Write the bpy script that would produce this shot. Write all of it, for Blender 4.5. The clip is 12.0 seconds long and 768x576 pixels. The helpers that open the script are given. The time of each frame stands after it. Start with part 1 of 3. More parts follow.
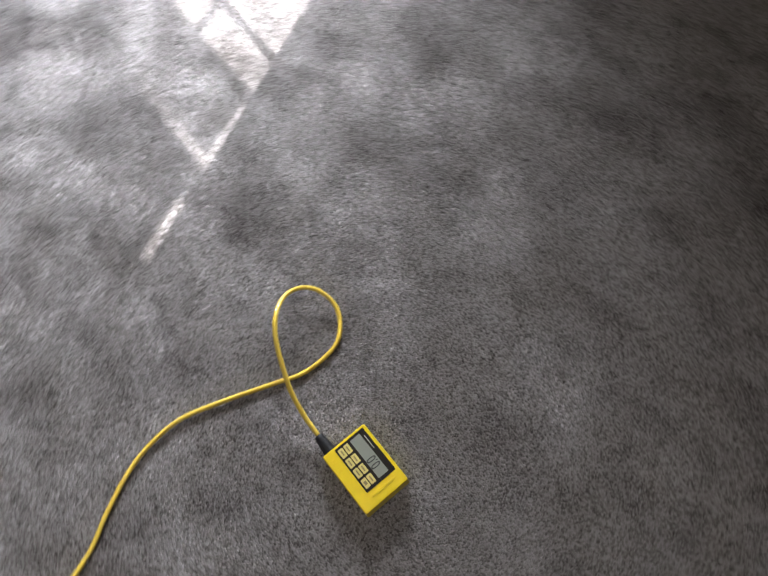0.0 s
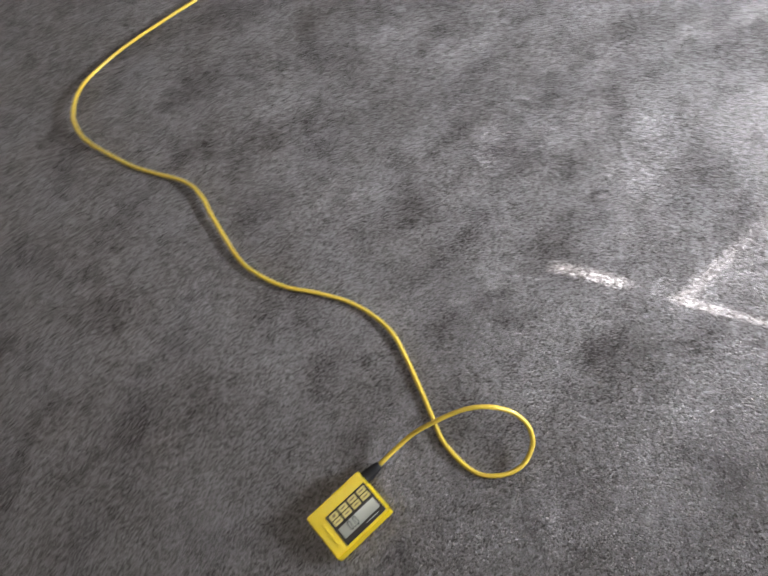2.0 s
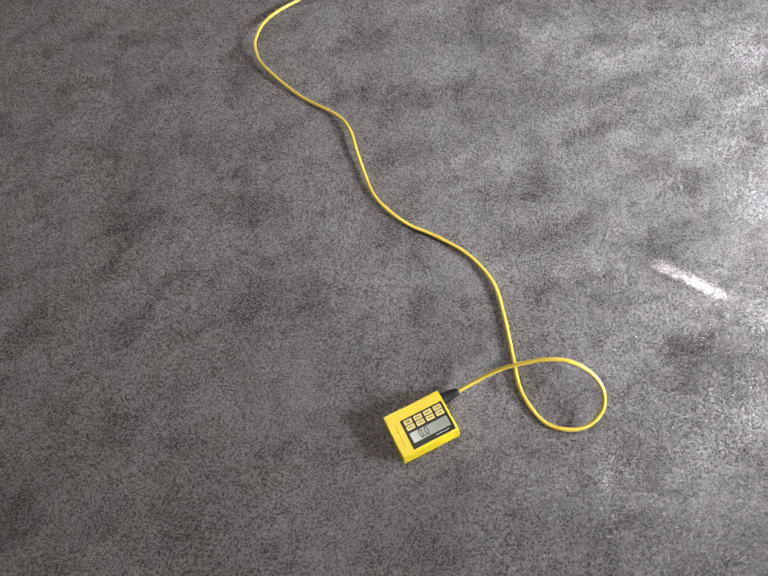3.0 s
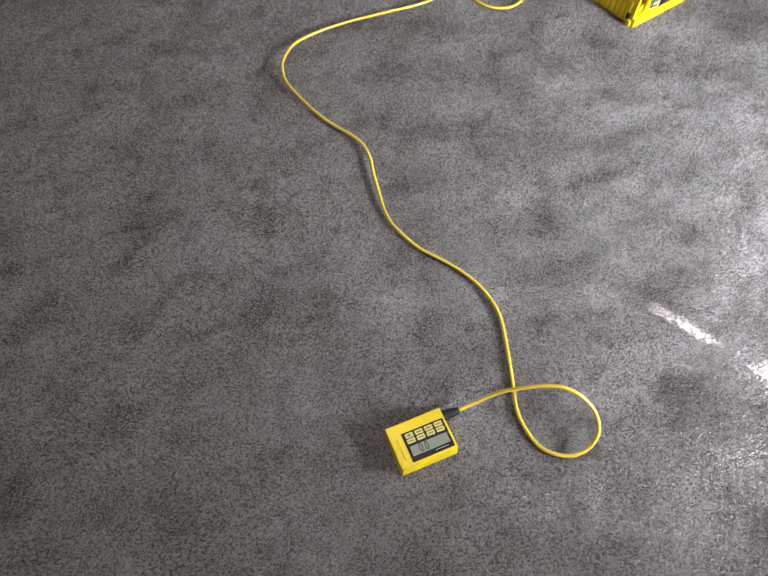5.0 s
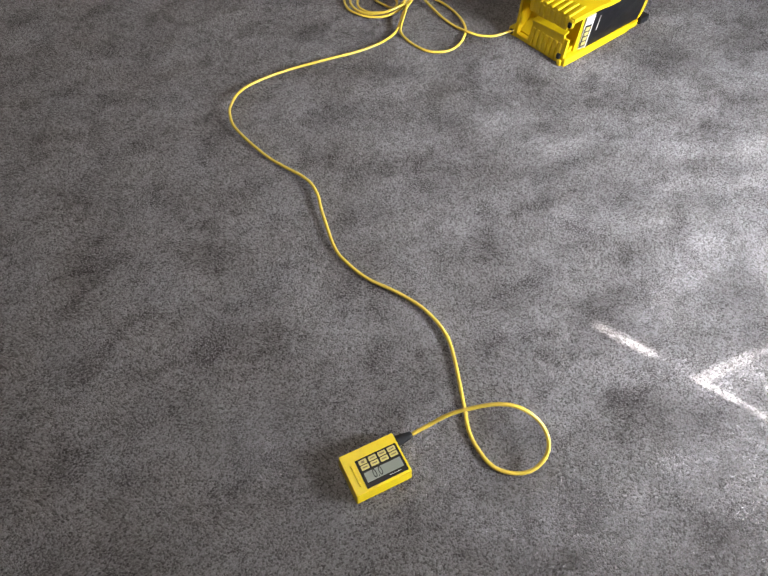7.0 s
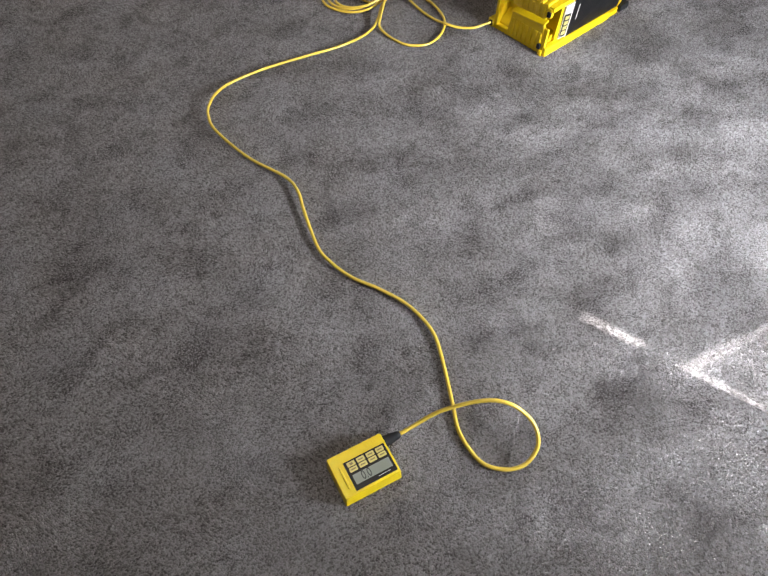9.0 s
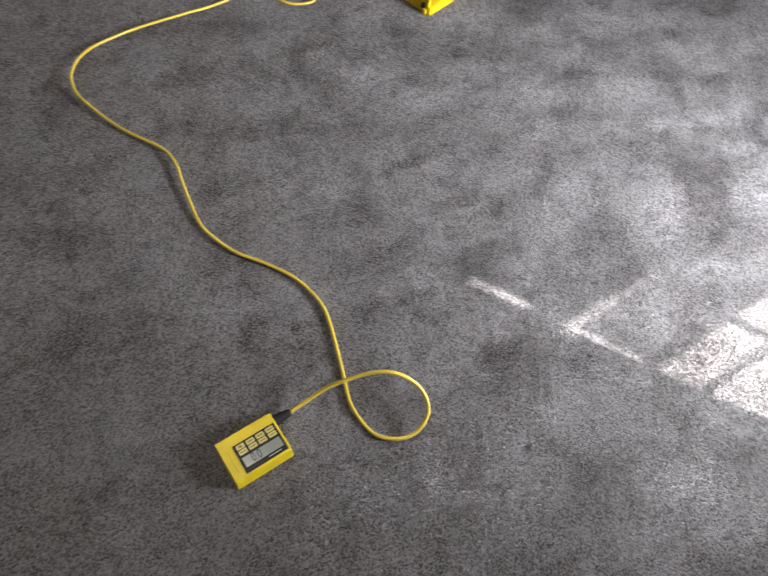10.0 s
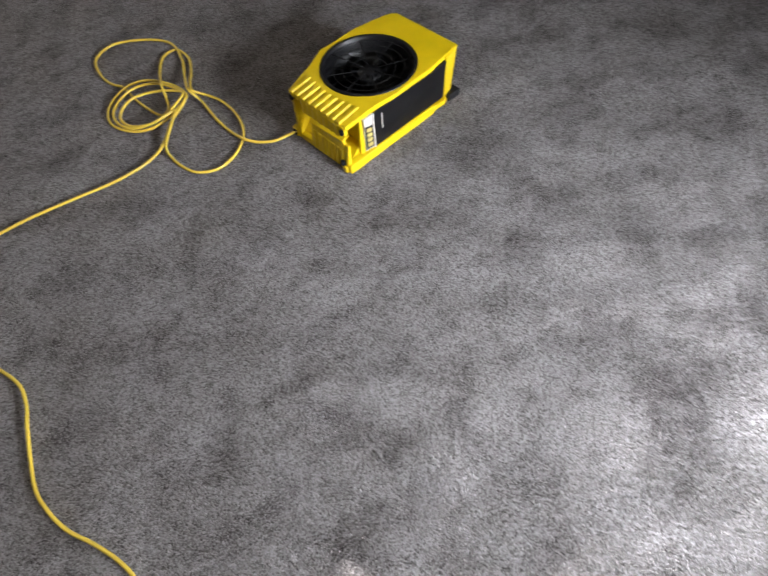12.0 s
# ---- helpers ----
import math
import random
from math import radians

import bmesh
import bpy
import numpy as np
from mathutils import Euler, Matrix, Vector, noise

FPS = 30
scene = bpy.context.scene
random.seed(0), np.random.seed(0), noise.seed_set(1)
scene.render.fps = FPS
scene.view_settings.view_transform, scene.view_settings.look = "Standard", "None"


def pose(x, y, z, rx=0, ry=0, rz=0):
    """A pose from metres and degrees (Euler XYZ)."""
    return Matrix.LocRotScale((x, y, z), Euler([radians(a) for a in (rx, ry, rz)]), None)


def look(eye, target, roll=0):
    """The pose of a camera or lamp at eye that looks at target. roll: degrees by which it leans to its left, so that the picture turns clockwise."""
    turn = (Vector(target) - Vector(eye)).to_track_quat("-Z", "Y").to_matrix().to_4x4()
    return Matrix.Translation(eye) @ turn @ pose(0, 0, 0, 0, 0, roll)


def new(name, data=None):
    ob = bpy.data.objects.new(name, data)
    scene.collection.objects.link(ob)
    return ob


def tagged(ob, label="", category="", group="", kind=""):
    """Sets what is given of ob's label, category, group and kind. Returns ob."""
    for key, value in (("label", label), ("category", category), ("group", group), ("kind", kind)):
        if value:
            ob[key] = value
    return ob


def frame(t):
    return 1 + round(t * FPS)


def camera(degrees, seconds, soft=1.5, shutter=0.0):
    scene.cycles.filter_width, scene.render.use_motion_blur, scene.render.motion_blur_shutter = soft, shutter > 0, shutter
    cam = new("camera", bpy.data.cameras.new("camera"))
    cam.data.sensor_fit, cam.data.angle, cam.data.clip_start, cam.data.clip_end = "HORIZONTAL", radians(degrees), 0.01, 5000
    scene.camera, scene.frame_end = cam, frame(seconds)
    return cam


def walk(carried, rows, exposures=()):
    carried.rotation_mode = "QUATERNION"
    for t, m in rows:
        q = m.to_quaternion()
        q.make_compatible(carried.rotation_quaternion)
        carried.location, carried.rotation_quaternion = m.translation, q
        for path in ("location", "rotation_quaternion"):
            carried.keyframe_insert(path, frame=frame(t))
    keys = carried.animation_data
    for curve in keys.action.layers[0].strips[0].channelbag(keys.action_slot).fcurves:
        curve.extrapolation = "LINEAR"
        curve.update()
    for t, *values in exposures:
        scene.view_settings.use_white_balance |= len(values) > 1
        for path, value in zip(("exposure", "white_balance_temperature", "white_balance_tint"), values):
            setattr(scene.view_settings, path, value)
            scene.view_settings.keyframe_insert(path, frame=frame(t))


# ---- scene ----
cam = camera(62.1, 12.0, soft=1.4, shutter=0.25)
PATH = [
    (0, (0.08, 0.018, 1.144), (0.003, 0.526, 0.0), -8.9),
    (0.2, (0.148, 0.012, 1.16), (-0.087, 0.502, 0.0), -11.6),
    (0.3, (0.167, 0.018, 1.168), (-0.118, 0.482, 0.0), -13.3),
    (0.4, (0.183, 0.007, 1.177), (-0.171, 0.433, 0.0), -14.8),
    (0.5, (0.188, 0.0, 1.175), (-0.207, 0.39, 0.0), -14.4),
    (0.6, (0.187, 0.013, 1.17), (-0.223, 0.35, 0.0), -14.4),
    (0.7, (0.177, 0.037, 1.155), (-0.222, 0.33, 0.0), -13.5),
    (0.8, (0.167, 0.095, 1.141), (-0.213, 0.357, 0.0), -12.8),
    (0.9, (0.158, 0.153, 1.122), (-0.209, 0.414, 0.0), -10.0),
    (1, (0.132, 0.2, 1.126), (-0.194, 0.492, 0.0), -2.2),
    (1.1, (0.11, 0.238, 1.136), (-0.204, 0.555, 0.0), 2.5),
    (1.2, (0.074, 0.278, 1.154), (-0.234, 0.589, 0.0), 4.4),
    (1.3, (0.058, 0.268, 1.16), (-0.282, 0.598, 0.0), 7.9),
    (1.4, (0.048, 0.258, 1.154), (-0.348, 0.58, 0.0), 7.7),
    (1.5, (0.037, 0.267, 1.171), (-0.402, 0.549, 0.0), 5.0),
    (1.6, (0.03, 0.286, 1.179), (-0.454, 0.48, 0.0), -0.4),
    (1.7, (0.046, 0.303, 1.177), (-0.493, 0.424, 0.0), -4.5),
    (1.8, (0.062, 0.34, 1.189), (-0.502, 0.369, 0.0), -9.8),
    (1.9, (0.09, 0.382, 1.176), (-0.496, 0.321, 0.0), -14.1),
    (2, (0.095, 0.388, 1.204), (-0.474, 0.253, 0.0), -17.0),
    (2.2, (0.145, 0.407, 1.221), (-0.426, 0.158, 0.0), -20.1),
    (2.3, (0.16, 0.399, 1.24), (-0.404, 0.142, 0.0), -18.7),
    (2.5, (0.214, 0.372, 1.241), (-0.366, 0.109, 0.0), -15.0),
    (2.7, (0.264, 0.34, 1.25), (-0.316, 0.068, 0.0), -14.3),
    (3, (0.316, 0.308, 1.251), (-0.32, 0.027, 0.0), -11.4),
    (3.2, (0.324, 0.309, 1.256), (-0.322, 0.02, 0.0), -10.5),
    (4.8, (0.381, 0.255, 1.276), (-0.355, -0.012, 0.0), -3.8),
    (5, (0.393, 0.251, 1.28), (-0.362, -0.006, 0.0), -1.9),
    (5.1, (0.405, 0.245, 1.291), (-0.413, -0.004, 0.0), -0.0),
    (5.2, (0.402, 0.245, 1.291), (-0.439, -0.008, 0.0), 0.6),
    (5.5, (0.401, 0.253, 1.289), (-0.477, -0.012, 0.0), 0.9),
    (6, (0.4, 0.273, 1.286), (-0.499, 0.031, 0.0), 0.0),
    (6.5, (0.418, 0.289, 1.279), (-0.484, 0.07, 0.0), -0.2),
    (7, (0.43, 0.305, 1.275), (-0.479, 0.088, 0.0), -0.1),
    (9, (0.411, 0.321, 1.263), (-0.481, 0.126, 0.0), -1.1),
    (9.5, (0.41, 0.321, 1.265), (-0.445, 0.149, 0.0), -0.8),
    (9.6, (0.409, 0.326, 1.268), (-0.44, 0.169, 0.0), -0.2),
    (9.7, (0.406, 0.321, 1.262), (-0.435, 0.197, 0.0), 1.2),
    (9.8, (0.398, 0.341, 1.265), (-0.425, 0.253, 0.0), 2.6),
    (10, (0.364, 0.38, 1.256), (-0.443, 0.399, 0.0), 7.3),
    (10.2, (0.314, 0.432, 1.268), (-0.48, 0.49, 0.0), 7.3),
    (10.3, (0.292, 0.465, 1.269), (-0.51, 0.524, 0.0), 6.0),
    (10.5, (0.248, 0.526, 1.29), (-0.579, 0.584, 0.0), 3.7),
    (10.6, (0.223, 0.554, 1.316), (-0.636, 0.584, 0.0), 1.2),
    (10.7, (0.21, 0.591, 1.316), (-0.728, 0.583, 0.0), -1.3),
    (10.8, (0.193, 0.624, 1.328), (-0.802, 0.591, 0.0), -2.7),
    (11, (0.168, 0.658, 1.331), (-0.866, 0.603, 0.0), -3.6),
    (11.2, (0.106, 0.698, 1.31), (-0.912, 0.616, 0.0), -5.0),
    (11.3, (0.063, 0.713, 1.291), (-0.925, 0.626, 0.0), -5.3),
    (11.5, (-0.051, 0.749, 1.26), (-0.955, 0.663, 0.0), -5.5),
    (11.7, (-0.178, 0.783, 1.262), (-1.013, 0.695, 0.0), -4.4),
    (11.8, (-0.217, 0.798, 1.269), (-1.069, 0.691, 0.0), -4.1),
    (12, (-0.271, 0.808, 1.275), (-1.128, 0.597, 0.0), -7.6),
]
EXPOSURES = [(0, 2.5), (0.3, 2.4), (1, 2.45), (1.5, 2.0), (2, 2.3), (2.5, 2.95), (3, 2.95), (5.5, 2.75), (9.5, 2.55), (10, 2.25), (10.5, 1.95), (11.2, 1.95), (12, 2.15)]
walk(cam, [(t, look(eye, target, roll)) for t, eye, target, roll in PATH], EXPOSURES)

# ---- world, sun, window's light, added fill light ----
ROOM_TURN = -52.68                       # the room's walls against the world axes
ROOM = pose(0, 0, 0, 0, 0, ROOM_TURN)    # room x runs along the window wall, room y towards it
SUN_ELEVATION = 38.0
world = bpy.data.worlds.new("world")
scene.world = world
world.use_nodes = True
wn = world.node_tree
sky = wn.nodes.new("ShaderNodeTexSky")
sky.sky_type, sky.sun_disc = "NISHITA", False
sky.sun_elevation, sky.sun_rotation = radians(SUN_ELEVATION), radians(22.6)
wn.links.new(sky.outputs[0], wn.nodes["Background"].inputs[0])
wn.nodes["Background"].inputs[1].default_value = 0.1

TOWARDS_SUN = Vector((0.384, 0.923, math.tan(radians(SUN_ELEVATION))))
sun_data = bpy.data.lights.new("sun", "SUN")
sun_data.energy, sun_data.angle, sun_data.color = 4.4, radians(0.53), (1.0, 0.985, 0.965)
sun = new("sun", sun_data)
sun.matrix_world = look(TOWARDS_SUN * 6, (0, 0, 0))


def window_light(name, centre, target, width, height, watts, colour, spread=180):
    data = bpy.data.lights.new(name, "AREA")
    data.shape, data.size, data.size_y, data.energy, data.color = "RECTANGLE", width, height, watts, colour
    data.spread = radians(spread)
    lamp = new(name, data)
    lamp.matrix_world = look(ROOM @ Vector(centre), ROOM @ Vector(target))


window_light("window_light", (-2.18, 1.56, 1.1), (-1.3, 0.05, 0.0), 0.93, 0.6, 12, (0.90, 0.945, 1.0), 80)
# added warm fill before the closed south wall, no window stands there
window_light("unseen_fill_light", (-0.2, -3.55, 1.5), (-0.2, 0, 0.9), 2.2, 1.3, 2.6, (1.0, 0.91, 0.81))

# ---- materials ----


def shader(name, colour=(0.5, 0.5, 0.5), rough=0.5, metal=0.0):
    m = bpy.data.materials.new(name)
    m.use_nodes = True
    p = m.node_tree.nodes["Principled BSDF"]
    p.inputs["Base Color"].default_value = (*colour, 1)
    p.inputs["Roughness"].default_value = rough
    p.inputs["Metallic"].default_value = metal
    return m, m.node_tree, p


def noise_node(tree, scale, detail=3.0, rough=0.5):
    c = tree.nodes.new("ShaderNodeTexCoord")
    n = tree.nodes.new("ShaderNodeTexNoise")
    n.inputs["Scale"].default_value, n.inputs["Detail"].default_value = scale, detail
    n.inputs["Roughness"].default_value = rough
    tree.links.new(c.outputs["Object"], n.inputs["Vector"])
    return n


def ramp(tree, source, stops):
    r = tree.nodes.new("ShaderNodeValToRGB")
    while len(r.color_ramp.elements) < len(stops):
        r.color_ramp.elements.new(0.5)
    for e, (at, c) in zip(r.color_ramp.elements, stops):
        e.position, e.color = at, (*c, 1)
    tree.links.new(source, r.inputs["Fac"])
    return r


def blend(tree, mode, fac, a, b):
    m = tree.nodes.new("ShaderNodeMix")
    m.data_type, m.blend_type = "RGBA", mode
    m.inputs[0].default_value = fac
    tree.links.new(a, m.inputs[6])
    tree.links.new(b, m.inputs[7])
    return m.outputs[2]


def bump(tree, p, height, strength, distance):
    b = tree.nodes.new("ShaderNodeBump")
    b.inputs["Strength"].default_value, b.inputs["Distance"].default_value = strength, distance
    tree.links.new(height, b.inputs["Height"])
    tree.links.new(b.outputs[0], p.inputs["Normal"])


def worn(name, colour, rough, spread=0.12, grain=350.0, relief=0.0003, patch=18.0, metal=0.0):
    """A painted, moulded or woven surface with faint patches of wear and a fine grain."""
    m, tree, p = shader(name, colour, rough, metal)
    n = noise_node(tree, patch, 5.0, 0.6)
    lo = tuple(c * (1 - spread) for c in colour)
    hi = tuple(min(1, c * (1 + spread)) for c in colour)
    r = ramp(tree, n.outputs["Fac"], [(0.3, lo), (0.7, hi)])
    tree.links.new(r.outputs[0], p.inputs["Base Color"])
    rr = ramp(tree, n.outputs["Fac"], [(0.3, (rough * 0.8,) * 3), (0.7, (min(1, rough * 1.2),) * 3)])
    tree.links.new(rr.outputs[0], p.inputs["Roughness"])
    g = noise_node(tree, grain, 2.0)
    bump(tree, p, g.outputs["Fac"], 0.35, relief)
    return m


def carpet_material():
    m, tree, p = shader("carpet_wool", (0.25, 0.23, 0.22), 1.0)
    geo = tree.nodes.new("ShaderNodeNewGeometry")
    yarn = ramp(tree, geo.outputs["Random Per Island"], [
        (0.0, (0.108, 0.099, 0.097)), (0.28, (0.205, 0.189, 0.188)), (0.70, (0.305, 0.286, 0.290)), (1.0, (0.41, 0.390, 0.398))])
    wear = noise_node(tree, 7.0, 6.0, 0.62)
    tone = ramp(tree, wear.outputs["Fac"], [(0.28, (0.80, 0.783, 0.773)), (0.72, (1.12, 1.12, 1.13))])
    col = blend(tree, "MULTIPLY", 1.0, yarn.outputs[0], tone.outputs[0])
    fibre = noise_node(tree, 420.0, 2.0, 0.7)
    twist = ramp(tree, fibre.outputs["Fac"], [(0.30, (0.56, 0.553, 0.552)), (0.50, (1.0, 1.0, 1.003)), (0.70, (1.26, 1.262, 1.27))])
    col = blend(tree, "MULTIPLY", 1.0, col, twist.outputs[0])
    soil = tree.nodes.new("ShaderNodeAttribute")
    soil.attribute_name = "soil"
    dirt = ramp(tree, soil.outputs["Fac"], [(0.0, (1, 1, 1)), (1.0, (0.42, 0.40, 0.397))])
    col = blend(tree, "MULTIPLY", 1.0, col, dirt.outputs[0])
    tree.links.new(col, p.inputs["Base Color"])
    # a tuft is a brush of fibres: its shading is softer than its outline
    soft = tree.nodes.new("ShaderNodeVectorMath")
    soft.operation = "ADD"
    soft.inputs[1].default_value = (0, 0, 1.3)
    unit = tree.nodes.new("ShaderNodeVectorMath")
    unit.operation = "NORMALIZE"
    tree.links.new(geo.outputs["Normal"], soft.inputs[0])
    tree.links.new(soft.outputs[0], unit.inputs[0])
    tree.links.new(unit.outputs[0], p.inputs["Normal"])
    p.inputs["Sheen Weight"].default_value = 0.12
    p.inputs["Specular IOR Level"].default_value = 0.05
    return m


def glass_material():
    m, tree, p = shader("window_glass", (1, 1, 1), 0.02)
    p.inputs["Transmission Weight"].default_value = 1.0
    p.inputs["IOR"].default_value = 1.45
    return m


def film_material():
    m, tree, p = shader("frosted_film", (0.85, 0.86, 0.88), 0.7)
    clear = tree.nodes.new("ShaderNodeBsdfTransparent")
    mix = tree.nodes.new("ShaderNodeMixShader")
    mix.inputs[0].default_value = 0.78
    out = tree.nodes["Material Output"]
    tree.links.new(clear.outputs[0], mix.inputs[1])
    tree.links.new(p.outputs[0], mix.inputs[2])
    tree.links.new(mix.outputs[0], out.inputs[0])
    return m


CARPET = carpet_material()
PLASTER = worn("cream_plaster", (0.40, 0.35, 0.30), 0.9, 0.05, 120, 0.001, 2.0)
CEILING = worn("white_ceiling_paint", (0.66, 0.65, 0.63), 0.9, 0.03, 120, 0.001, 2.0)
WHITE = worn("white_gloss_paint", (0.78, 0.77, 0.74), 0.35, 0.04)
BLIND = worn("blind_fabric", (0.62, 0.60, 0.56), 0.9, 0.06, 900, 0.0004)
GLASS = glass_material()
FILM = film_material()
YELLOW = worn("yellow_abs_plastic", (0.70, 0.51, 0.006), 0.38, 0.06, 700, 0.0002, 30)
YELLOW_SHELL = worn("yellow_moulded_shell", (0.68, 0.475, 0.004), 0.42, 0.09, 500, 0.0003, 14)
CABLE = worn("yellow_cable_sheath", (0.66, 0.465, 0.06), 0.36, 0.10, 260, 0.0004, 9)
RUBBER = worn("black_rubber", (0.008, 0.008, 0.010), 0.62, 0.25, 400, 0.0003)
BLACK = worn("black_plastic", (0.008, 0.008, 0.009), 0.4, 0.25, 500, 0.0003)
FOIL = worn("black_keypad_foil", (0.022, 0.019, 0.016), 0.28, 0.15, 800, 0.0001)
FOIL.node_tree.nodes["Principled BSDF"].inputs["Specular IOR Level"].default_value = 0.1
RUBBER.node_tree.nodes["Principled BSDF"].inputs["Specular IOR Level"].default_value = 0.3
BLACK.node_tree.nodes["Principled BSDF"].inputs["Specular IOR Level"].default_value = 0.22
KEY = worn("cream_key_print", (0.54, 0.44, 0.14), 0.4, 0.05, 800, 0.0001)
LCD = worn("grey_display", (0.24, 0.25, 0.22), 0.12, 0.04, 900, 0.00005)
INK = worn("dark_print", (0.02, 0.02, 0.018), 0.5, 0.1)
LEGEND = worn("brown_key_legend", (0.20, 0.15, 0.06), 0.5, 0.1)
PALE = worn("pale_print", (0.62, 0.60, 0.56), 0.5, 0.06)
STEEL = worn("grey_metal", (0.35, 0.35, 0.36), 0.35, 0.15, 400, 0.0002, 40, 1.0)

# ---- mesh helpers ----


def part(name, bm, material, parent=None, label="", smooth=False):
    me = bpy.data.meshes.new(name)
    bmesh.ops.recalc_face_normals(bm, faces=bm.faces)
    if smooth:
        for f in bm.faces:
            f.smooth = True
    bm.to_mesh(me)
    bm.free()
    me.materials.append(material)
    ob = new(name, me)
    if parent is not None:
        ob.parent = parent
    if label:
        ob["label"] = label
    return ob


def box(x0, x1, y0, y1, z0, z1, bevel=0.0, segments=2, bm=None):
    own = bmesh.new()
    bmesh.ops.create_cube(own, size=1.0, matrix=Matrix.LocRotScale(((x0 + x1) / 2, (y0 + y1) / 2, (z0 + z1) / 2), None, (x1 - x0, y1 - y0, z1 - z0)))
    if bevel > 0:
        bmesh.ops.bevel(own, geom=own.edges[:], offset=bevel, segments=segments, profile=0.5, affect="EDGES")
    if bm is None:
        return own
    merge(bm, own)
    return bm


def merge(bm, other):
    me = bpy.data.meshes.new("tmp")
    other.to_mesh(me)
    other.free()
    bm.from_mesh(me)
    bpy.data.meshes.remove(me)
    return bm


def prism(outline, z0, z1, bevel=0.0, segments=2):
    """A flat outline of (x, y) raised from z0 to z1; z1 may be a function of x and y."""
    bm = bmesh.new()
    low = [bm.verts.new((x, y, z0)) for x, y in outline]
    high = [bm.verts.new((x, y, z1(x, y) if callable(z1) else z1)) for x, y in outline]
    bm.faces.new(low[::-1])
    top = bm.faces.new(high)
    for i in range(len(outline)):
        j = (i + 1) % len(outline)
        bm.faces.new((low[i], low[j], high[j], high[i]))
    if bevel > 0:
        bmesh.ops.bevel(bm, geom=top.edges[:], offset=bevel, segments=segments, profile=0.5, affect="EDGES")
    return bm


def rounded(x0, x1, y0, y1, r, steps=4):
    pts = []
    for cx, cy, a in ((x1 - r, y1 - r, 0), (x0 + r, y1 - r, 90), (x0 + r, y0 + r, 180), (x1 - r, y0 + r, 270)):
        for k in range(steps + 1):
            t = radians(a + 90 * k / steps)
            pts.append((cx + r * math.cos(t), cy + r * math.sin(t)))
    return pts


def lathe(profile, steps=32, turn=None):
    """A profile of (radius, z) turned about the z axis."""
    bm = bmesh.new()
    rings = [[bm.verts.new((r * math.cos(2 * math.pi * k / steps), r * math.sin(2 * math.pi * k / steps), z)) for k in range(steps)] for r, z in profile]
    for a, b in zip(rings, rings[1:]):
        for k in range(steps):
            bm.faces.new((a[k], a[(k + 1) % steps], b[(k + 1) % steps], b[k]))
    bm.faces.new(rings[0][::-1])
    bm.faces.new(rings[-1])
    if turn is not None:
        bm.transform(turn)
    return bm


def text_part(name, words, size, m, material, parent, stretch=1.0):
    curve = bpy.data.curves.new(name, "FONT")
    curve.body, curve.size, curve.extrude = words, size, 0.0002
    curve.align_x, curve.align_y = "CENTER", "CENTER"
    tmp = bpy.data.objects.new("tmp", curve)
    me = bpy.data.meshes.new_from_object(tmp)
    bpy.data.objects.remove(tmp)
    me.name = name
    me.transform(m @ Matrix.Diagonal((stretch, 1, 1, 1)))
    me.materials.append(material)
    ob = new(name, me)
    ob.parent = parent
    return ob


# ---- the room ----
WALL_Y = 1.6
X0, X1, Y0, Y1, HIGH = -4.2, 2.6, -3.7, WALL_Y, 2.45


def structure(name, bm, material, label=""):
    ob = part(name, bm, material, None, label)
    ob.matrix_world = ROOM
    return tagged(ob, kind="structure")


structure("floor", box(X0 - 0.2, X1 + 0.2, Y0 - 0.2, Y1 + 0.2, -0.12, -0.0048), CARPET, "grey carpet backing over the floor of the room")
structure("ceiling", box(X0 - 0.2, X1 + 0.2, Y0 - 0.2, Y1 + 0.2, HIGH, HIGH + 0.15), CEILING, "plain white painted ceiling")
structure("wall_west", box(X0 - 0.15, X0, Y0, Y1, -0.006, HIGH), PLASTER, "plain cream plaster wall")
structure("wall_east", box(X1, X1 + 0.15, Y0, Y1, -0.006, HIGH), PLASTER, "plain cream plaster wall")
structure("wall_south", box(X0 - 0.15, X1 + 0.15, Y0 - 0.15, Y0, -0.006, HIGH), PLASTER, "plain cream plaster wall")
OX0, OX1, OZ0, OZ1 = -3.5, -1.56, 0.74, 1.95
wall = bmesh.new()
box(X0 - 0.15, OX0, Y1, Y1 + 0.1, -0.006, HIGH, bm=wall)
box(OX1, X1 + 0.15, Y1, Y1 + 0.1, -0.006, HIGH, bm=wall)
box(OX0, OX1, Y1, Y1 + 0.1, -0.006, OZ0, bm=wall)
box(OX0, OX1, Y1, Y1 + 0.1, OZ1, HIGH, bm=wall)
structure("wall_north", wall, PLASTER, "cream plaster wall with a window opening")
skirt = box(X0, X1, Y1 - 0.016, Y1 - 0.001, -0.006, 0.09, 0.004)
structure("baseboard", skirt, WHITE, "white gloss painted skirting board")

# the window, out of view: its edge, rails and gaps shape the sunlight on the carpet
JAMB, TAN = -1.704, math.tan(radians(SUN_ELEVATION))


def sill_z(s):
    """Height in the window whose light falls s metres towards the window from the patch's inner corner."""
    return (1.627 - s) * TAN


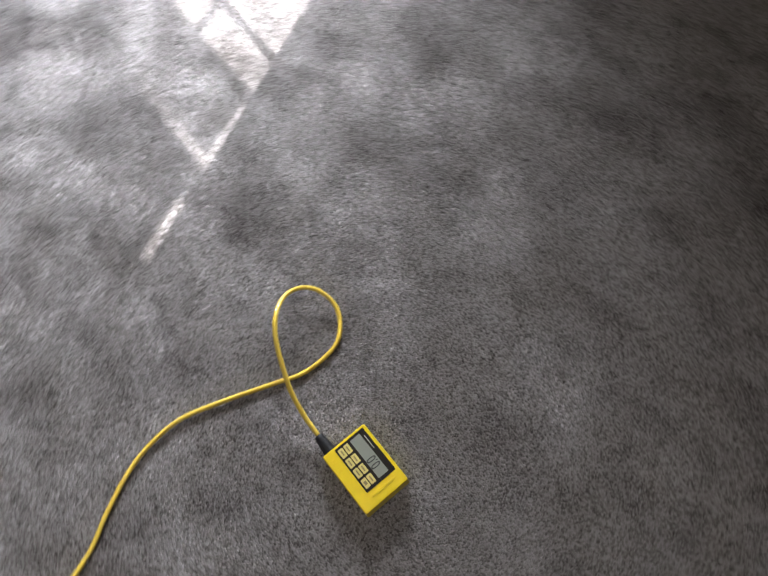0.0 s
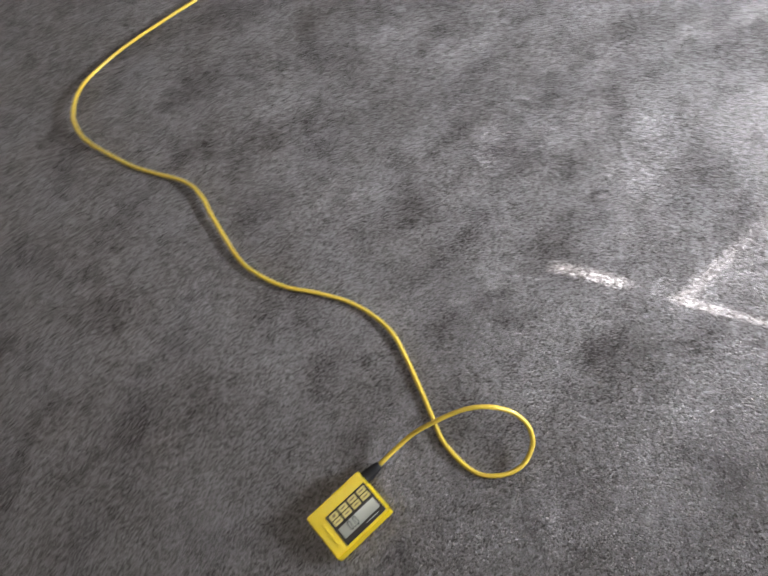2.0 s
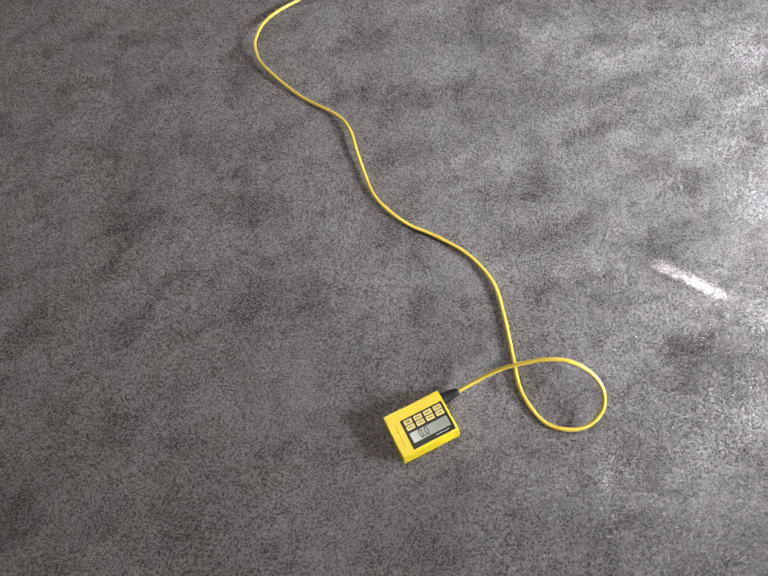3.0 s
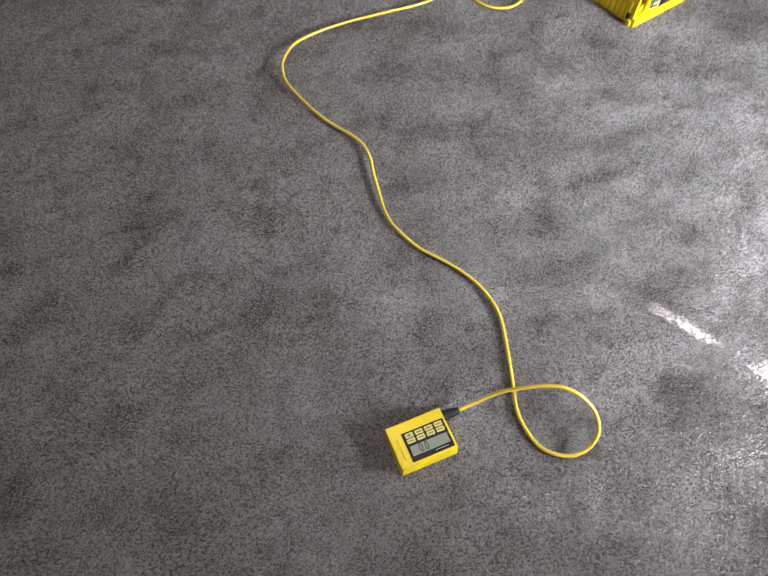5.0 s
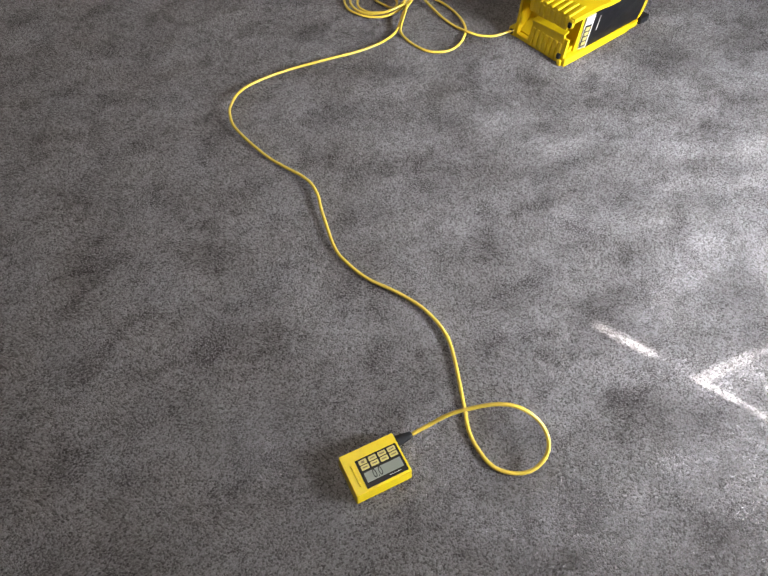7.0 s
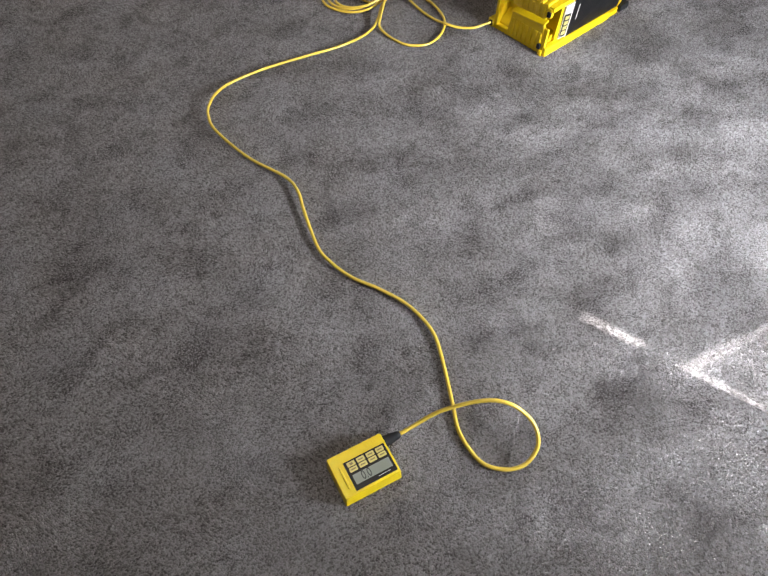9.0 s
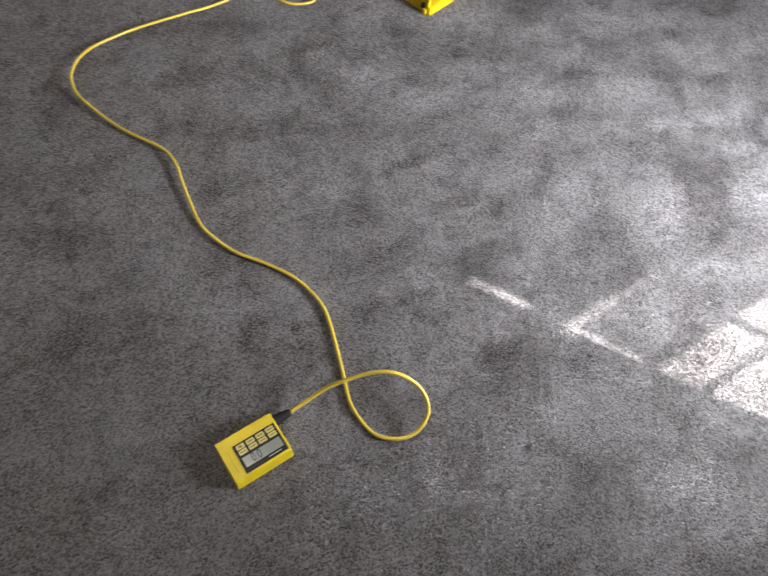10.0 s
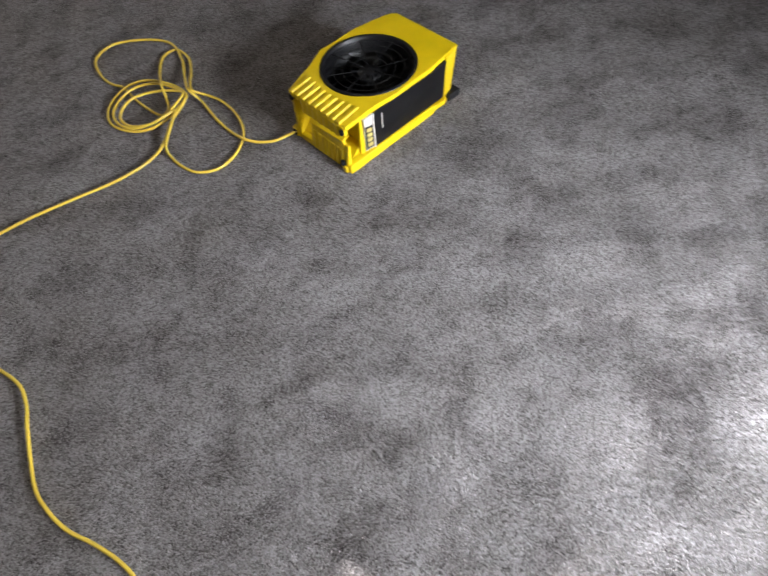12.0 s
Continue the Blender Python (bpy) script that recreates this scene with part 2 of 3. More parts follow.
window = tagged(new("window_1"), "white painted window with glazing bars and part-drawn blind", "window", kind="structure")
window.matrix_world = ROOM
WY = WALL_Y
part("jamb", box(JAMB, OX1 + 0.03, WY - 0.012, WY - 0.002, OZ0 - 0.03, OZ1 + 0.03, 0.002), WHITE, window)
part("jamb", box(JAMB - 0.955, JAMB - 0.915, WY - 0.012, WY - 0.002, OZ0 - 0.03, OZ1 + 0.03, 0.002), WHITE, window)
# unseen panel, added to keep sun out of the opening's remainder
part("opening_mask", box(OX0 - 0.03, JAMB - 0.957, WY - 0.010, WY - 0.002, OZ0 - 0.03, OZ1 + 0.03, 0.002), BLIND, window)
part("window_sill", box(JAMB - 0.915, JAMB, WY - 0.05, WY - 0.002, OZ0 - 0.03, sill_z(0.60), 0.003), WHITE, window)
part("window_head", box(JAMB - 0.915, JAMB, WY - 0.012, WY - 0.002, 1.60, OZ1 + 0.03, 0.002), WHITE, window)
for s, half in ((0.205, 0.013), (0.335, 0.007)):
    part("glazing_bar", box(JAMB - 0.913, JAMB - 0.002, WY - 0.010, WY - 0.003, sill_z(s) - half, sill_z(s) + half, 0.001), WHITE, window)
for u, half in ((0.262, 0.011), (0.60, 0.011)):
    part("glazing_bar", box(JAMB - u - half, JAMB - u + half, WY - 0.0025, WY + 0.006, sill_z(0.60), sill_z(0.21), 0.001), WHITE, window)
# unseen blind, with two blocks added to mask the sun to a slit
part("blind", box(JAMB - 0.913, JAMB - 0.027, WY - 0.006, WY - 0.003, sill_z(0.0), 1.62), BLIND, window, "beige roller blind, part drawn")
part("slit_mask", box(JAMB - 0.032, JAMB - 0.0005, WY - 0.011, WY - 0.007, sill_z(-0.0), sill_z(-0.09)), WHITE, window)
part("slit_mask", box(JAMB - 0.032, JAMB - 0.0005, WY - 0.011, WY - 0.007, sill_z(-0.24), 1.62), WHITE, window)
# unseen film, added to dim the sun and leave bright edge strips
film = bmesh.new()
corners = [(JAMB - 0.017, sill_z(0.205)), (JAMB - 0.913, sill_z(0.205)), (JAMB - 0.913, sill_z(-0.02)), (JAMB - 0.34, sill_z(0.0)), (JAMB - 0.017, sill_z(0.015))]
film.faces.new([film.verts.new((x, WY - 0.0018, z)) for x, z in corners])
bmesh.ops.solidify(film, geom=film.faces[:], thickness=0.0006)
part("frosted_film", film, FILM, window, "translucent frosted film on the upper panes")
for k, (u0, u1) in enumerate(((0.0, 0.262), (0.262, 0.60), (0.60, 0.915))):
    pane = part("pane", box(JAMB - u1, JAMB - u0, WY + 0.016, WY + 0.020, sill_z(0.62), 1.9), GLASS, window)
    pane.visible_shadow = False

# ---- ceiling light, mirrored in the controller's display ----


def ceiling_light(x, y, r):
    light = tagged(new("ceiling_light"), "round white flush ceiling light with glowing diffuser", "ceiling light")
    light.matrix_world = pose(x, y, HIGH)
    part("base", lathe([(r * 0.5, -0.02), (r * 1.02, -0.02), (r * 1.04, -0.012), (r * 1.02, -0.001), (r * 0.5, -0.001)], 40), WHITE, light, "", True)
    m, tree, p = shader("lit_opal_glass", (0.9, 0.88, 0.82), 0.3)
    p.inputs["Emission Color"].default_value = (1.0, 0.95, 0.86, 1)
    p.inputs["Emission Strength"].default_value = 6.0
    part("diffuser", lathe([(r * 0.15, -0.075), (r * 0.5, -0.068), (r * 0.8, -0.050), (r * 0.95, -0.030), (r * 0.98, -0.021)], 40), m, light, "glowing opal diffuser", True)


ceiling_light(-0.486, -0.240, 0.18)

# ---- hand controller ----
ML, MW, MH = 0.1215, 0.0905, 0.034
controller = tagged(new("hand_controller"), "yellow plastic hand controller with keypad and grey display, lying on carpet", "controller")
controller.matrix_world = pose(-0.0205, 0.1015, 0, 0, 0, 129.6)


def shell(x0, x1, y0, y1, z0, z1, r, edge):
    """A moulded case: rounded plan, softened top and bottom edges, slightly drafted sides."""
    bm = prism(rounded(x0, x1, y0, y1, r), z0, z1)
    rim = [e for e in bm.edges if abs(e.verts[0].co.z - e.verts[1].co.z) < 1e-6]
    bmesh.ops.bevel(bm, geom=rim, offset=edge, segments=3, profile=0.5, affect="EDGES")
    for v in bm.verts:
        k = 1.0 + 0.03 * (1 - (v.co.z - z0) / (z1 - z0))
        v.co.x = (v.co.x - (x0 + x1) / 2) * k + (x0 + x1) / 2
        v.co.y = (v.co.y - (y0 + y1) / 2) * k + (y0 + y1) / 2
    return bm


part("housing", shell(0, ML, -MW, 0, -0.003, MH, 0.0035, 0.0018), YELLOW, controller, smooth=False)
FX0, FX1, FY0, FY1 = 0.215 * ML, 0.965 * ML, -0.935 * MW, -0.25 * MW
foil = part("keypad_foil", prism(rounded(FX0, FX1, FY0, FY1, 0.0015), MH - 0.0005, MH + 0.0005), FOIL, controller, "black keypad foil")
KX = [0.262 + 0.0, 0.437, 0.612, 0.787]
for row, (k0, k1) in enumerate(((0.285, 0.395), (0.415, 0.525))):
    for col, kx in enumerate(KX):
        x0 = kx * ML
        key = part("key", prism(rounded(x0, x0 + 0.0172, -k1 * MW, -k0 * MW, 0.0014, 2), MH + 0.0004, MH + 0.0010, 0.0002, 1), KEY, foil)
        y = -(k0 + k1) / 2 * MW
        if row == 0 and col == 0:
            part("legend", box(x0 + 0.0055, x0 + 0.0120, y - 0.0025, y + 0.0025, MH + 0.0009, MH + 0.0012), LEGEND, key)
        else:
            part("legend", box(x0 + 0.0035, x0 + 0.0137, y - 0.0012, y + 0.0012, MH + 0.0009, MH + 0.0012), LEGEND, key)
LX0, LX1, LY0, LY1 = 0.265 * ML, 0.925 * ML, -0.815 * MW, -0.585 * MW
lcd = part("display", prism(rounded(LX0, LX1, LY0, LY1, 0.001, 2), MH + 0.0003, MH + 0.0009), LCD, foil, "grey liquid crystal display")
text_part("digits", "0.0", 0.0262, pose(LX0 + 0.0265, (LY0 + LY1) / 2, MH + 0.0011), INK, lcd, 0.66)
part("legend", box(0.64 * ML, 0.86 * ML, -0.872 * MW, -0.864 * MW, MH + 0.0004, MH + 0.0008), PALE, foil)
part("slot", prism(rounded(0.118 * ML, 0.152 * ML, -0.82 * MW, -0.30 * MW, 0.0018, 3), MH - 0.0004, MH + 0.0016, 0.0007, 2), YELLOW, controller)
for k, (x, w) in enumerate(((0.66, 0.012), (0.80, 0.004), (0.85, 0.004))):
    part("embossed_mark", box(x * ML, x * ML + w * 0.5, -0.15 * MW, -0.07 * MW, MH - 0.0003, MH + 0.0004, 0.0002, 1), YELLOW_SHELL, controller)
gland = lathe([(0.0122, 0.0), (0.0126, 0.002), (0.0122, 0.005), (0.0110, 0.013), (0.0112, 0.0145), (0.0099, 0.021), (0.0101, 0.0225), (0.0087, 0.029), (0.0089, 0.0305), (0.0072, 0.038), (0.0055, 0.039)], 20)
gland.transform(Matrix.Translation((ML - 0.001, -0.0160, 0.0185)) @ Vector((1.0, 0.0, 0.02)).to_track_quat("Z", "Y").to_matrix().to_4x4())
part("strain_relief", gland, RUBBER, controller, "black rubber strain relief", True)

# ---- cable ----


def glide(points, step=0.006):
    """A smooth line through points (Catmull-Rom)."""
    pts = [Vector(p) for p in points]
    pts = [2 * pts[0] - pts[1]] + pts + [2 * pts[-1] - pts[-2]]
    line = []
    for p0, p1, p2, p3 in zip(pts, pts[1:], pts[2:], pts[3:]):
        n = max(2, int((p2 - p1).length / step))
        for k in range(n):
            t = k / n
            line.append(0.5 * (2 * p1 + (p2 - p0) * t + (2 * p0 - 5 * p1 + 4 * p2 - p3) * t * t + (3 * p1 - p0 - 3 * p2 + p3) * t ** 3))
    line.append(pts[-2])
    return line


def tube(line, r, steps=12):
    bm = bmesh.new()
    rings = []
    side = Vector((0, 0, 1))
    for i, p in enumerate(line):
        way = (line[min(i + 1, len(line) - 1)] - line[max(i - 1, 0)]).normalized()
        a = way.cross(side).normalized()
        b = a.cross(way).normalized()
        rings.append([bm.verts.new(p + r * (a * math.cos(2 * math.pi * k / steps) + b * math.sin(2 * math.pi * k / steps))) for k in range(steps)])
    for a, b in zip(rings, rings[1:]):
        for k in range(steps):
            bm.faces.new((a[k], a[(k + 1) % steps], b[(k + 1) % steps], b[k]))
    bm.faces.new(rings[0])
    bm.faces.new(rings[-1][::-1])
    return bm


CR = 0.0044
near_loop = [(-0.1085, 0.2335, 0.0190), (-0.134, 0.267, 0.031), (-0.152, 0.297, 0.050), (-0.165, 0.330, 0.068), (-0.182, 0.391, 0.090), (-0.184, 0.438, 0.094),
             (-0.176, 0.481, 0.073), (-0.155, 0.507, 0.050), (-0.127, 0.512, 0.031), (-0.096, 0.493, 0.017), (-0.081, 0.459, 0.009), (-0.084, 0.415, 0.005),
             (-0.111, 0.380, 0.004), (-0.151, 0.351, 0.004), (-0.203, 0.333, 0.004)]
winding = [(-0.313, 0.293, 0.005), (-0.370, 0.266, 0.006), (-0.413, 0.227, 0.006), (-0.447, 0.177, 0.006), (-0.474, 0.109, 0.006), (-0.494, 0.041, 0.006),
           (-0.530, -0.021, 0.007), (-0.574, -0.067, 0.007), (-0.682, -0.132, 0.010), (-0.747, -0.167, 0.011), (-0.795, -0.217, 0.010), (-0.853, -0.345, 0.008),
           (-0.940, -0.474, 0.013), (-0.998, -0.519, 0.018), (-1.050, -0.533, 0.018), (-1.112, -0.532, 0.014), (-1.179, -0.505, 0.008), (-1.270, -0.424, 0.005), (-1.362, -0.305, 0.006),
           (-1.419, -0.229, 0.006), (-1.488, -0.163, 0.006), (-1.549, -0.130, 0.008), (-1.606, -0.122, 0.014), (-1.669, -0.122, 0.022), (-1.757, -0.107, 0.030),
           (-1.811, -0.141, 0.030)]
coil = [(-1.855, -0.248, 0.022), (-1.847, -0.322, 0.012), (-1.786, -0.356, 0.008), (-1.716, -0.355, 0.007), (-1.660, -0.320, 0.007), (-1.635, -0.257, 0.007),
        (-1.639, -0.196, 0.010), (-1.672, -0.148, 0.018), (-1.736, -0.113, 0.028), (-1.775, -0.106, 0.034), (-1.801, -0.145, 0.034), (-1.833, -0.229, 0.028),
        (-1.821, -0.301, 0.018), (-1.764, -0.332, 0.014), (-1.697, -0.327, 0.014), (-1.650, -0.284, 0.014), (-1.638, -0.221, 0.018), (-1.671, -0.156, 0.028),
        (-1.741, -0.120, 0.038), (-1.779, -0.119, 0.040), (-1.791, -0.170, 0.036), (-1.790, -0.231, 0.028), (-1.768, -0.284, 0.022), (-1.720, -0.302, 0.020),
        (-1.669, -0.289, 0.020), (-1.641, -0.242, 0.020), (-1.646, -0.180, 0.028), (-1.685, -0.134, 0.036), (-1.697, -0.118, 0.036), (-1.643, -0.113, 0.030),
        (-1.598, -0.113, 0.022), (-1.564, -0.110, 0.010)]
ring = [(-1.534, -0.085, 0.005), (-1.500, -0.041, 0.004), (-1.480, 0.010, 0.004), (-1.495, 0.066, 0.004), (-1.540, 0.098, 0.004), (-1.602, 0.110, 0.004),
        (-1.660, 0.101, 0.005), (-1.729, 0.059, 0.006), (-1.784, -0.004, 0.008), (-1.803, -0.065, 0.016), (-1.794, -0.092, 0.036), (-1.845, -0.119, 0.026),
        (-1.925, -0.147, 0.008)]
tail = [(-2.001, -0.182, 0.004), (-2.041, -0.239, 0.004), (-1.999, -0.270, 0.004), (-1.912, -0.250, 0.010), (-1.801, -0.192, 0.044), (-1.782, -0.182, 0.012),
        (-1.743, -0.163, 0.006), (-1.710, -0.174, 0.006), (-1.740, -0.234, 0.006), (-1.796, -0.306, 0.006), (-1.837, -0.351, 0.006), (-1.857, -0.404, 0.004),
        (-1.902, -0.459, 0.004), (-1.979, -0.506, 0.004), (-2.063, -0.476, 0.004), (-2.094, -0.367, 0.004), (-2.075, -0.268, 0.004), (-1.982, -0.196, 0.008),
        (-1.877, -0.149, 0.020), (-1.786, -0.099, 0.046), (-1.775, -0.065, 0.014), (-1.699, 0.008, 0.006), (-1.649, 0.066, 0.005), (-1.612, 0.119, 0.013),
        (-1.607, 0.161, 0.008), (-1.613, 0.209, 0.009), (-1.635, 0.244, 0.012), (-1.657, 0.278, 0.018), (-1.697, 0.314, 0.022)]
cable = part("cable", tube(glide(near_loop + winding + coil + ring + tail), CR, 12), CABLE, None, smooth=True)
tagged(cable, "yellow sheathed cable looped and coiled on the grey carpet", "cable")

# ---- air mover ----
mover = tagged(new("air_mover"), "yellow plastic floor air mover with black fan grille and black side", "air mover")
mover.matrix_world = pose(-1.512, 0.452, 0, 0, 0, 142.0)
FAN = Vector((0.208, 0.122))
FAN_R = 0.138


def top_z(x, y):
    return 0.165 + 0.013 * min(1.0, max(0.0, x / 0.10))


def hexa(c, bevel=0.0):
    """A block from four lower and four upper corners."""
    bm = bmesh.new()
    v = [bm.verts.new(p) for p in c]
    for f in ((3, 2, 1, 0), (4, 5, 6, 7), (0, 1, 5, 4), (1, 2, 6, 5), (2, 3, 7, 6), (3, 0, 4, 7)):
        bm.faces.new([v[i] for i in f])
    if bevel > 0:
        bmesh.ops.bevel(bm, geom=bm.edges[:], offset=bevel, segments=2, profile=0.5, affect="EDGES")
    return bm


OUTLINE = [(0.0, -0.008), (0.0, 0.224), (0.10, 0.244), (0.16, 0.272), (0.30, 0.272), (0.40, 0.250), (0.42, 0.240), (0.42, 0.0), (0.40, -0.012), (0.30, -0.024), (0.16, -0.024), (0.08, -0.016)]


def outline_hit(angle):
    d = Vector((math.cos(angle), math.sin(angle)))
    best = None
    for (ax, ay), (bx, by) in zip(OUTLINE, OUTLINE[1:] + OUTLINE[:1]):
        e = Vector((bx - ax, by - ay))
        den = d.x * e.y - d.y * e.x
        if abs(den) < 1e-9:
            continue
        q = Vector((ax, ay)) - FAN
        t, s = (q.x * e.y - q.y * e.x) / den, (q.x * d.y - q.y * d.x) / den
        if t > 0 and -1e-6 <= s <= 1 + 1e-6 and (best is None or t < best):
            best = t
    return FAN + d * best


top = bmesh.new()
angles = sorted([2 * math.pi * k / 72 for k in range(72)] + [math.atan2(y - FAN.y, x - FAN.x) % (2 * math.pi) for x, y in OUTLINE])
loops = []
for a in angles:
    inner = FAN + Vector((math.cos(a), math.sin(a))) * FAN_R
    outer = outline_hit(a)
    loops.append([top.verts.new((p.x, p.y, top_z(p.x, p.y) - dz)) for p, dz in ((inner, 0.02), (inner, 0.0), (outer, 0.0), (outer, 0.014))])
for a, b in zip(loops, loops[1:] + loops[:1]):
    for k in range(4):
        top.faces.new((a[k], b[k], b[(k + 1) % 4], a[(k + 1) % 4]))
part("top_cover", top, YELLOW_SHELL, mover)
for k in range(9):
    y = 0.018 + k * 0.0240
    back = 0.070 - 0.014 * math.sin(math.pi * (k + 0.5) / 9)
    rib = hexa([(-0.004, y - 0.0075, 0.150), (back, y - 0.0075, top_z(back, y) - 0.004), (back, y + 0.0075, top_z(back, y) - 0.004), (-0.004, y + 0.0075, 0.150),
                (-0.004, y - 0.0060, 0.1695), (back, y - 0.0060, top_z(back, y) + 0.0035), (back, y + 0.0060, top_z(back, y) + 0.0035), (-0.004, y + 0.0060, 0.1695)], 0.0025)
    part("rib", rib, YELLOW_SHELL, mover)
part("apron", box(-0.003, 0.006, 0.016, 0.176, 0.118, 0.164, 0.002), YELLOW_SHELL, mover)
for k in range(7):
    y = 0.028 + k * 0.0225
    part("rib", box(-0.006, 0.002, y - 0.007, y + 0.007, 0.119, 0.160, 0.0025), YELLOW_SHELL, mover)
part("base", prism([(0.0, -0.004), (0.0, 0.236), (0.38, 0.244), (0.41, 0.236), (0.41, 0.004), (0.38, -0.004)], -0.003, 0.012, 0.002), YELLOW_SHELL, mover)
part("base_rail", box(-0.004, 0.332, -0.010, 0.012, -0.003, 0.026, 0.003), YELLOW_SHELL, mover)
part("base_rail", box(-0.004, 0.332, 0.224, 0.246, -0.003, 0.026, 0.003), YELLOW_SHELL, mover)
for x0, x1, a0, a1, b0, b1 in ((0.0, 0.085, 0.212, 0.212, 0.208, 0.226), (0.085, 0.16, 0.212, 0.228, 0.226, 0.262), (0.16, 0.40, 0.228, 0.222, 0.262, 0.241)):
    part("side_wall", hexa([(x0, a0, 0.01), (x1, a1, 0.01), (x1, a1 + 0.012, 0.01), (x0, a0 + 0.012, 0.01), (x0, b0, 0.160), (x1, b1, 0.162), (x1, b1 + 0.009, 0.162), (x0, b0 + 0.009, 0.160)], 0.001), YELLOW_SHELL, mover)
part("side_wall", hexa([(0.050, 0.006, 0.01), (0.095, 0.006, 0.01), (0.095, 0.016, 0.01), (0.050, 0.016, 0.01), (0.050, -0.004, 0.160), (0.086, -0.010, 0.162), (0.086, 0.000, 0.162), (0.050, 0.006, 0.160)], 0.001), YELLOW_SHELL, mover)
part("front_post", hexa([(-0.004, 0.000, 0.02), (0.010, 0.000, 0.02), (0.010, 0.012, 0.02), (-0.004, 0.012, 0.02), (0.006, 0.002, 0.085), (0.014, 0.002, 0.085), (0.014, 0.018, 0.085), (0.006, 0.018, 0.085)], 0.002), YELLOW_SHELL, mover)
part("corner_tab", box(-0.004, 0.010, -0.002, 0.014, 0.130, 0.160, 0.002), YELLOW_SHELL, mover)
part("inner_duct", hexa([(0.062, 0.014, 0.01), (0.070, 0.014, 0.01), (0.070, 0.214, 0.01), (0.062, 0.214, 0.01), (0.064, 0.014, 0.156), (0.070, 0.014, 0.156), (0.070, 0.214, 0.156), (0.064, 0.214, 0.156)]), YELLOW_SHELL, mover)
part("duct_floor", hexa([(0.018, 0.014, 0.010), (0.061, 0.014, 0.010), (0.061, 0.212, 0.010), (0.018, 0.212, 0.010), (0.018, 0.014, 0.018), (0.061, 0.014, 0.056), (0.061, 0.212, 0.056), (0.018, 0.212, 0.018)], 0.001), YELLOW_SHELL, mover)
part("front_panel", hexa([(-0.002, 0.006, 0.010), (0.010, 0.006, 0.010), (0.010, 0.160, 0.010), (-0.002, 0.160, 0.010), (0.006, 0.022, 0.092), (0.016, 0.022, 0.092), (0.016, 0.156, 0.082), (0.006, 0.156, 0.082)], 0.002), YELLOW_SHELL, mover)
part("front_lip", hexa([(0.002, 0.020, 0.090), (0.026, 0.020, 0.096), (0.026, 0.158, 0.086), (0.002, 0.158, 0.080), (0.002, 0.020, 0.097), (0.026, 0.020, 0.104), (0.026, 0.158, 0.094), (0.002, 0.158, 0.087)], 0.002), YELLOW_SHELL, mover)
for k in range(7):
    y = 0.026 + k * 0.0195
    part("rib", hexa([(-0.007, y - 0.007, 0.006), (0.003, y - 0.007, 0.006), (0.003, y + 0.007, 0.006), (-0.007, y + 0.007, 0.006), (0.000, y - 0.006, 0.066), (0.010, y - 0.006, 0.066), (0.010, y + 0.006, 0.066), (0.000, y + 0.006, 0.066)], 0.0022), YELLOW_SHELL, mover)
side = part("side_panel", hexa([(0.100, -0.004, 0.026), (0.376, -0.004, 0.026), (0.376, 0.006, 0.026), (0.100, 0.006, 0.026), (0.088, -0.0200, 0.160), (0.366, -0.026, 0.166), (0.366, -0.006, 0.166), (0.088, -0.004, 0.160)], 0.0015), BLACK, mover, "matt black side panel")
part("printed_mark", hexa([(0.1215, -0.0130, 0.085), (0.1245, -0.0130, 0.085), (0.1245, -0.0080, 0.085), (0.1215, -0.0080, 0.085), (0.1175, -0.0190, 0.140), (0.1205, -0.0190, 0.140), (0.1205, -0.0140, 0.140), (0.1175, -0.0140, 0.140)]), PALE, side)
part("panel_edge", hexa([(0.0955, -0.0045, 0.026), (0.1000, -0.0045, 0.026), (0.1000, 0.0055, 0.026), (0.0955, 0.0055, 0.026), (0.0830, -0.0205, 0.160), (0.0880, -0.0205, 0.160), (0.0880, -0.0055, 0.160), (0.0830, -0.0055, 0.160)]), PALE, side)
plate = part("rating_plate", hexa([(0.066, -0.0005, 0.030), (0.094, -0.0030, 0.030), (0.094, 0.0060, 0.030), (0.066, 0.0060, 0.030), (0.058, -0.0120, 0.150), (0.0825, -0.0190, 0.158), (0.0825, 0.000, 0.158), (0.058, 0.000, 0.150)]), PALE, mover, "white rating plate with dark print")
part("print_field", hexa([(0.0665, -0.0017, 0.034), (0.0935, -0.0039, 0.034), (0.0925, 0.0, 0.034), (0.068, 0.0, 0.034), (0.0620, -0.0105, 0.122), (0.0860, -0.0160, 0.122), (0.0860, 0.0, 0.122), (0.0620, 0.0, 0.122)]), INK, plate)
for k in range(4):
    z = 0.044 + 0.019 * k
    o = -0.0030 - 0.108 * (z - 0.034)
    part("print_bar", hexa([(0.0715 - 0.07 * (z - 0.034), o - 0.0008, z), (0.0880 - 0.07 * (z - 0.034), o - 0.0028, z), (0.0880 - 0.07 * (z - 0.034), o + 0.003, z), (0.0715 - 0.07 * (z - 0.034), o + 0.003, z),
                               (0.0707 - 0.07 * (z - 0.034), o - 0.0024, z + 0.013), (0.0872 - 0.07 * (z - 0.034), o - 0.0046, z + 0.013), (0.0872 - 0.07 * (z - 0.034), o + 0.003, z + 0.013), (0.0707 - 0.07 * (z - 0.034), o + 0.003, z + 0.013)]), KEY, plate)
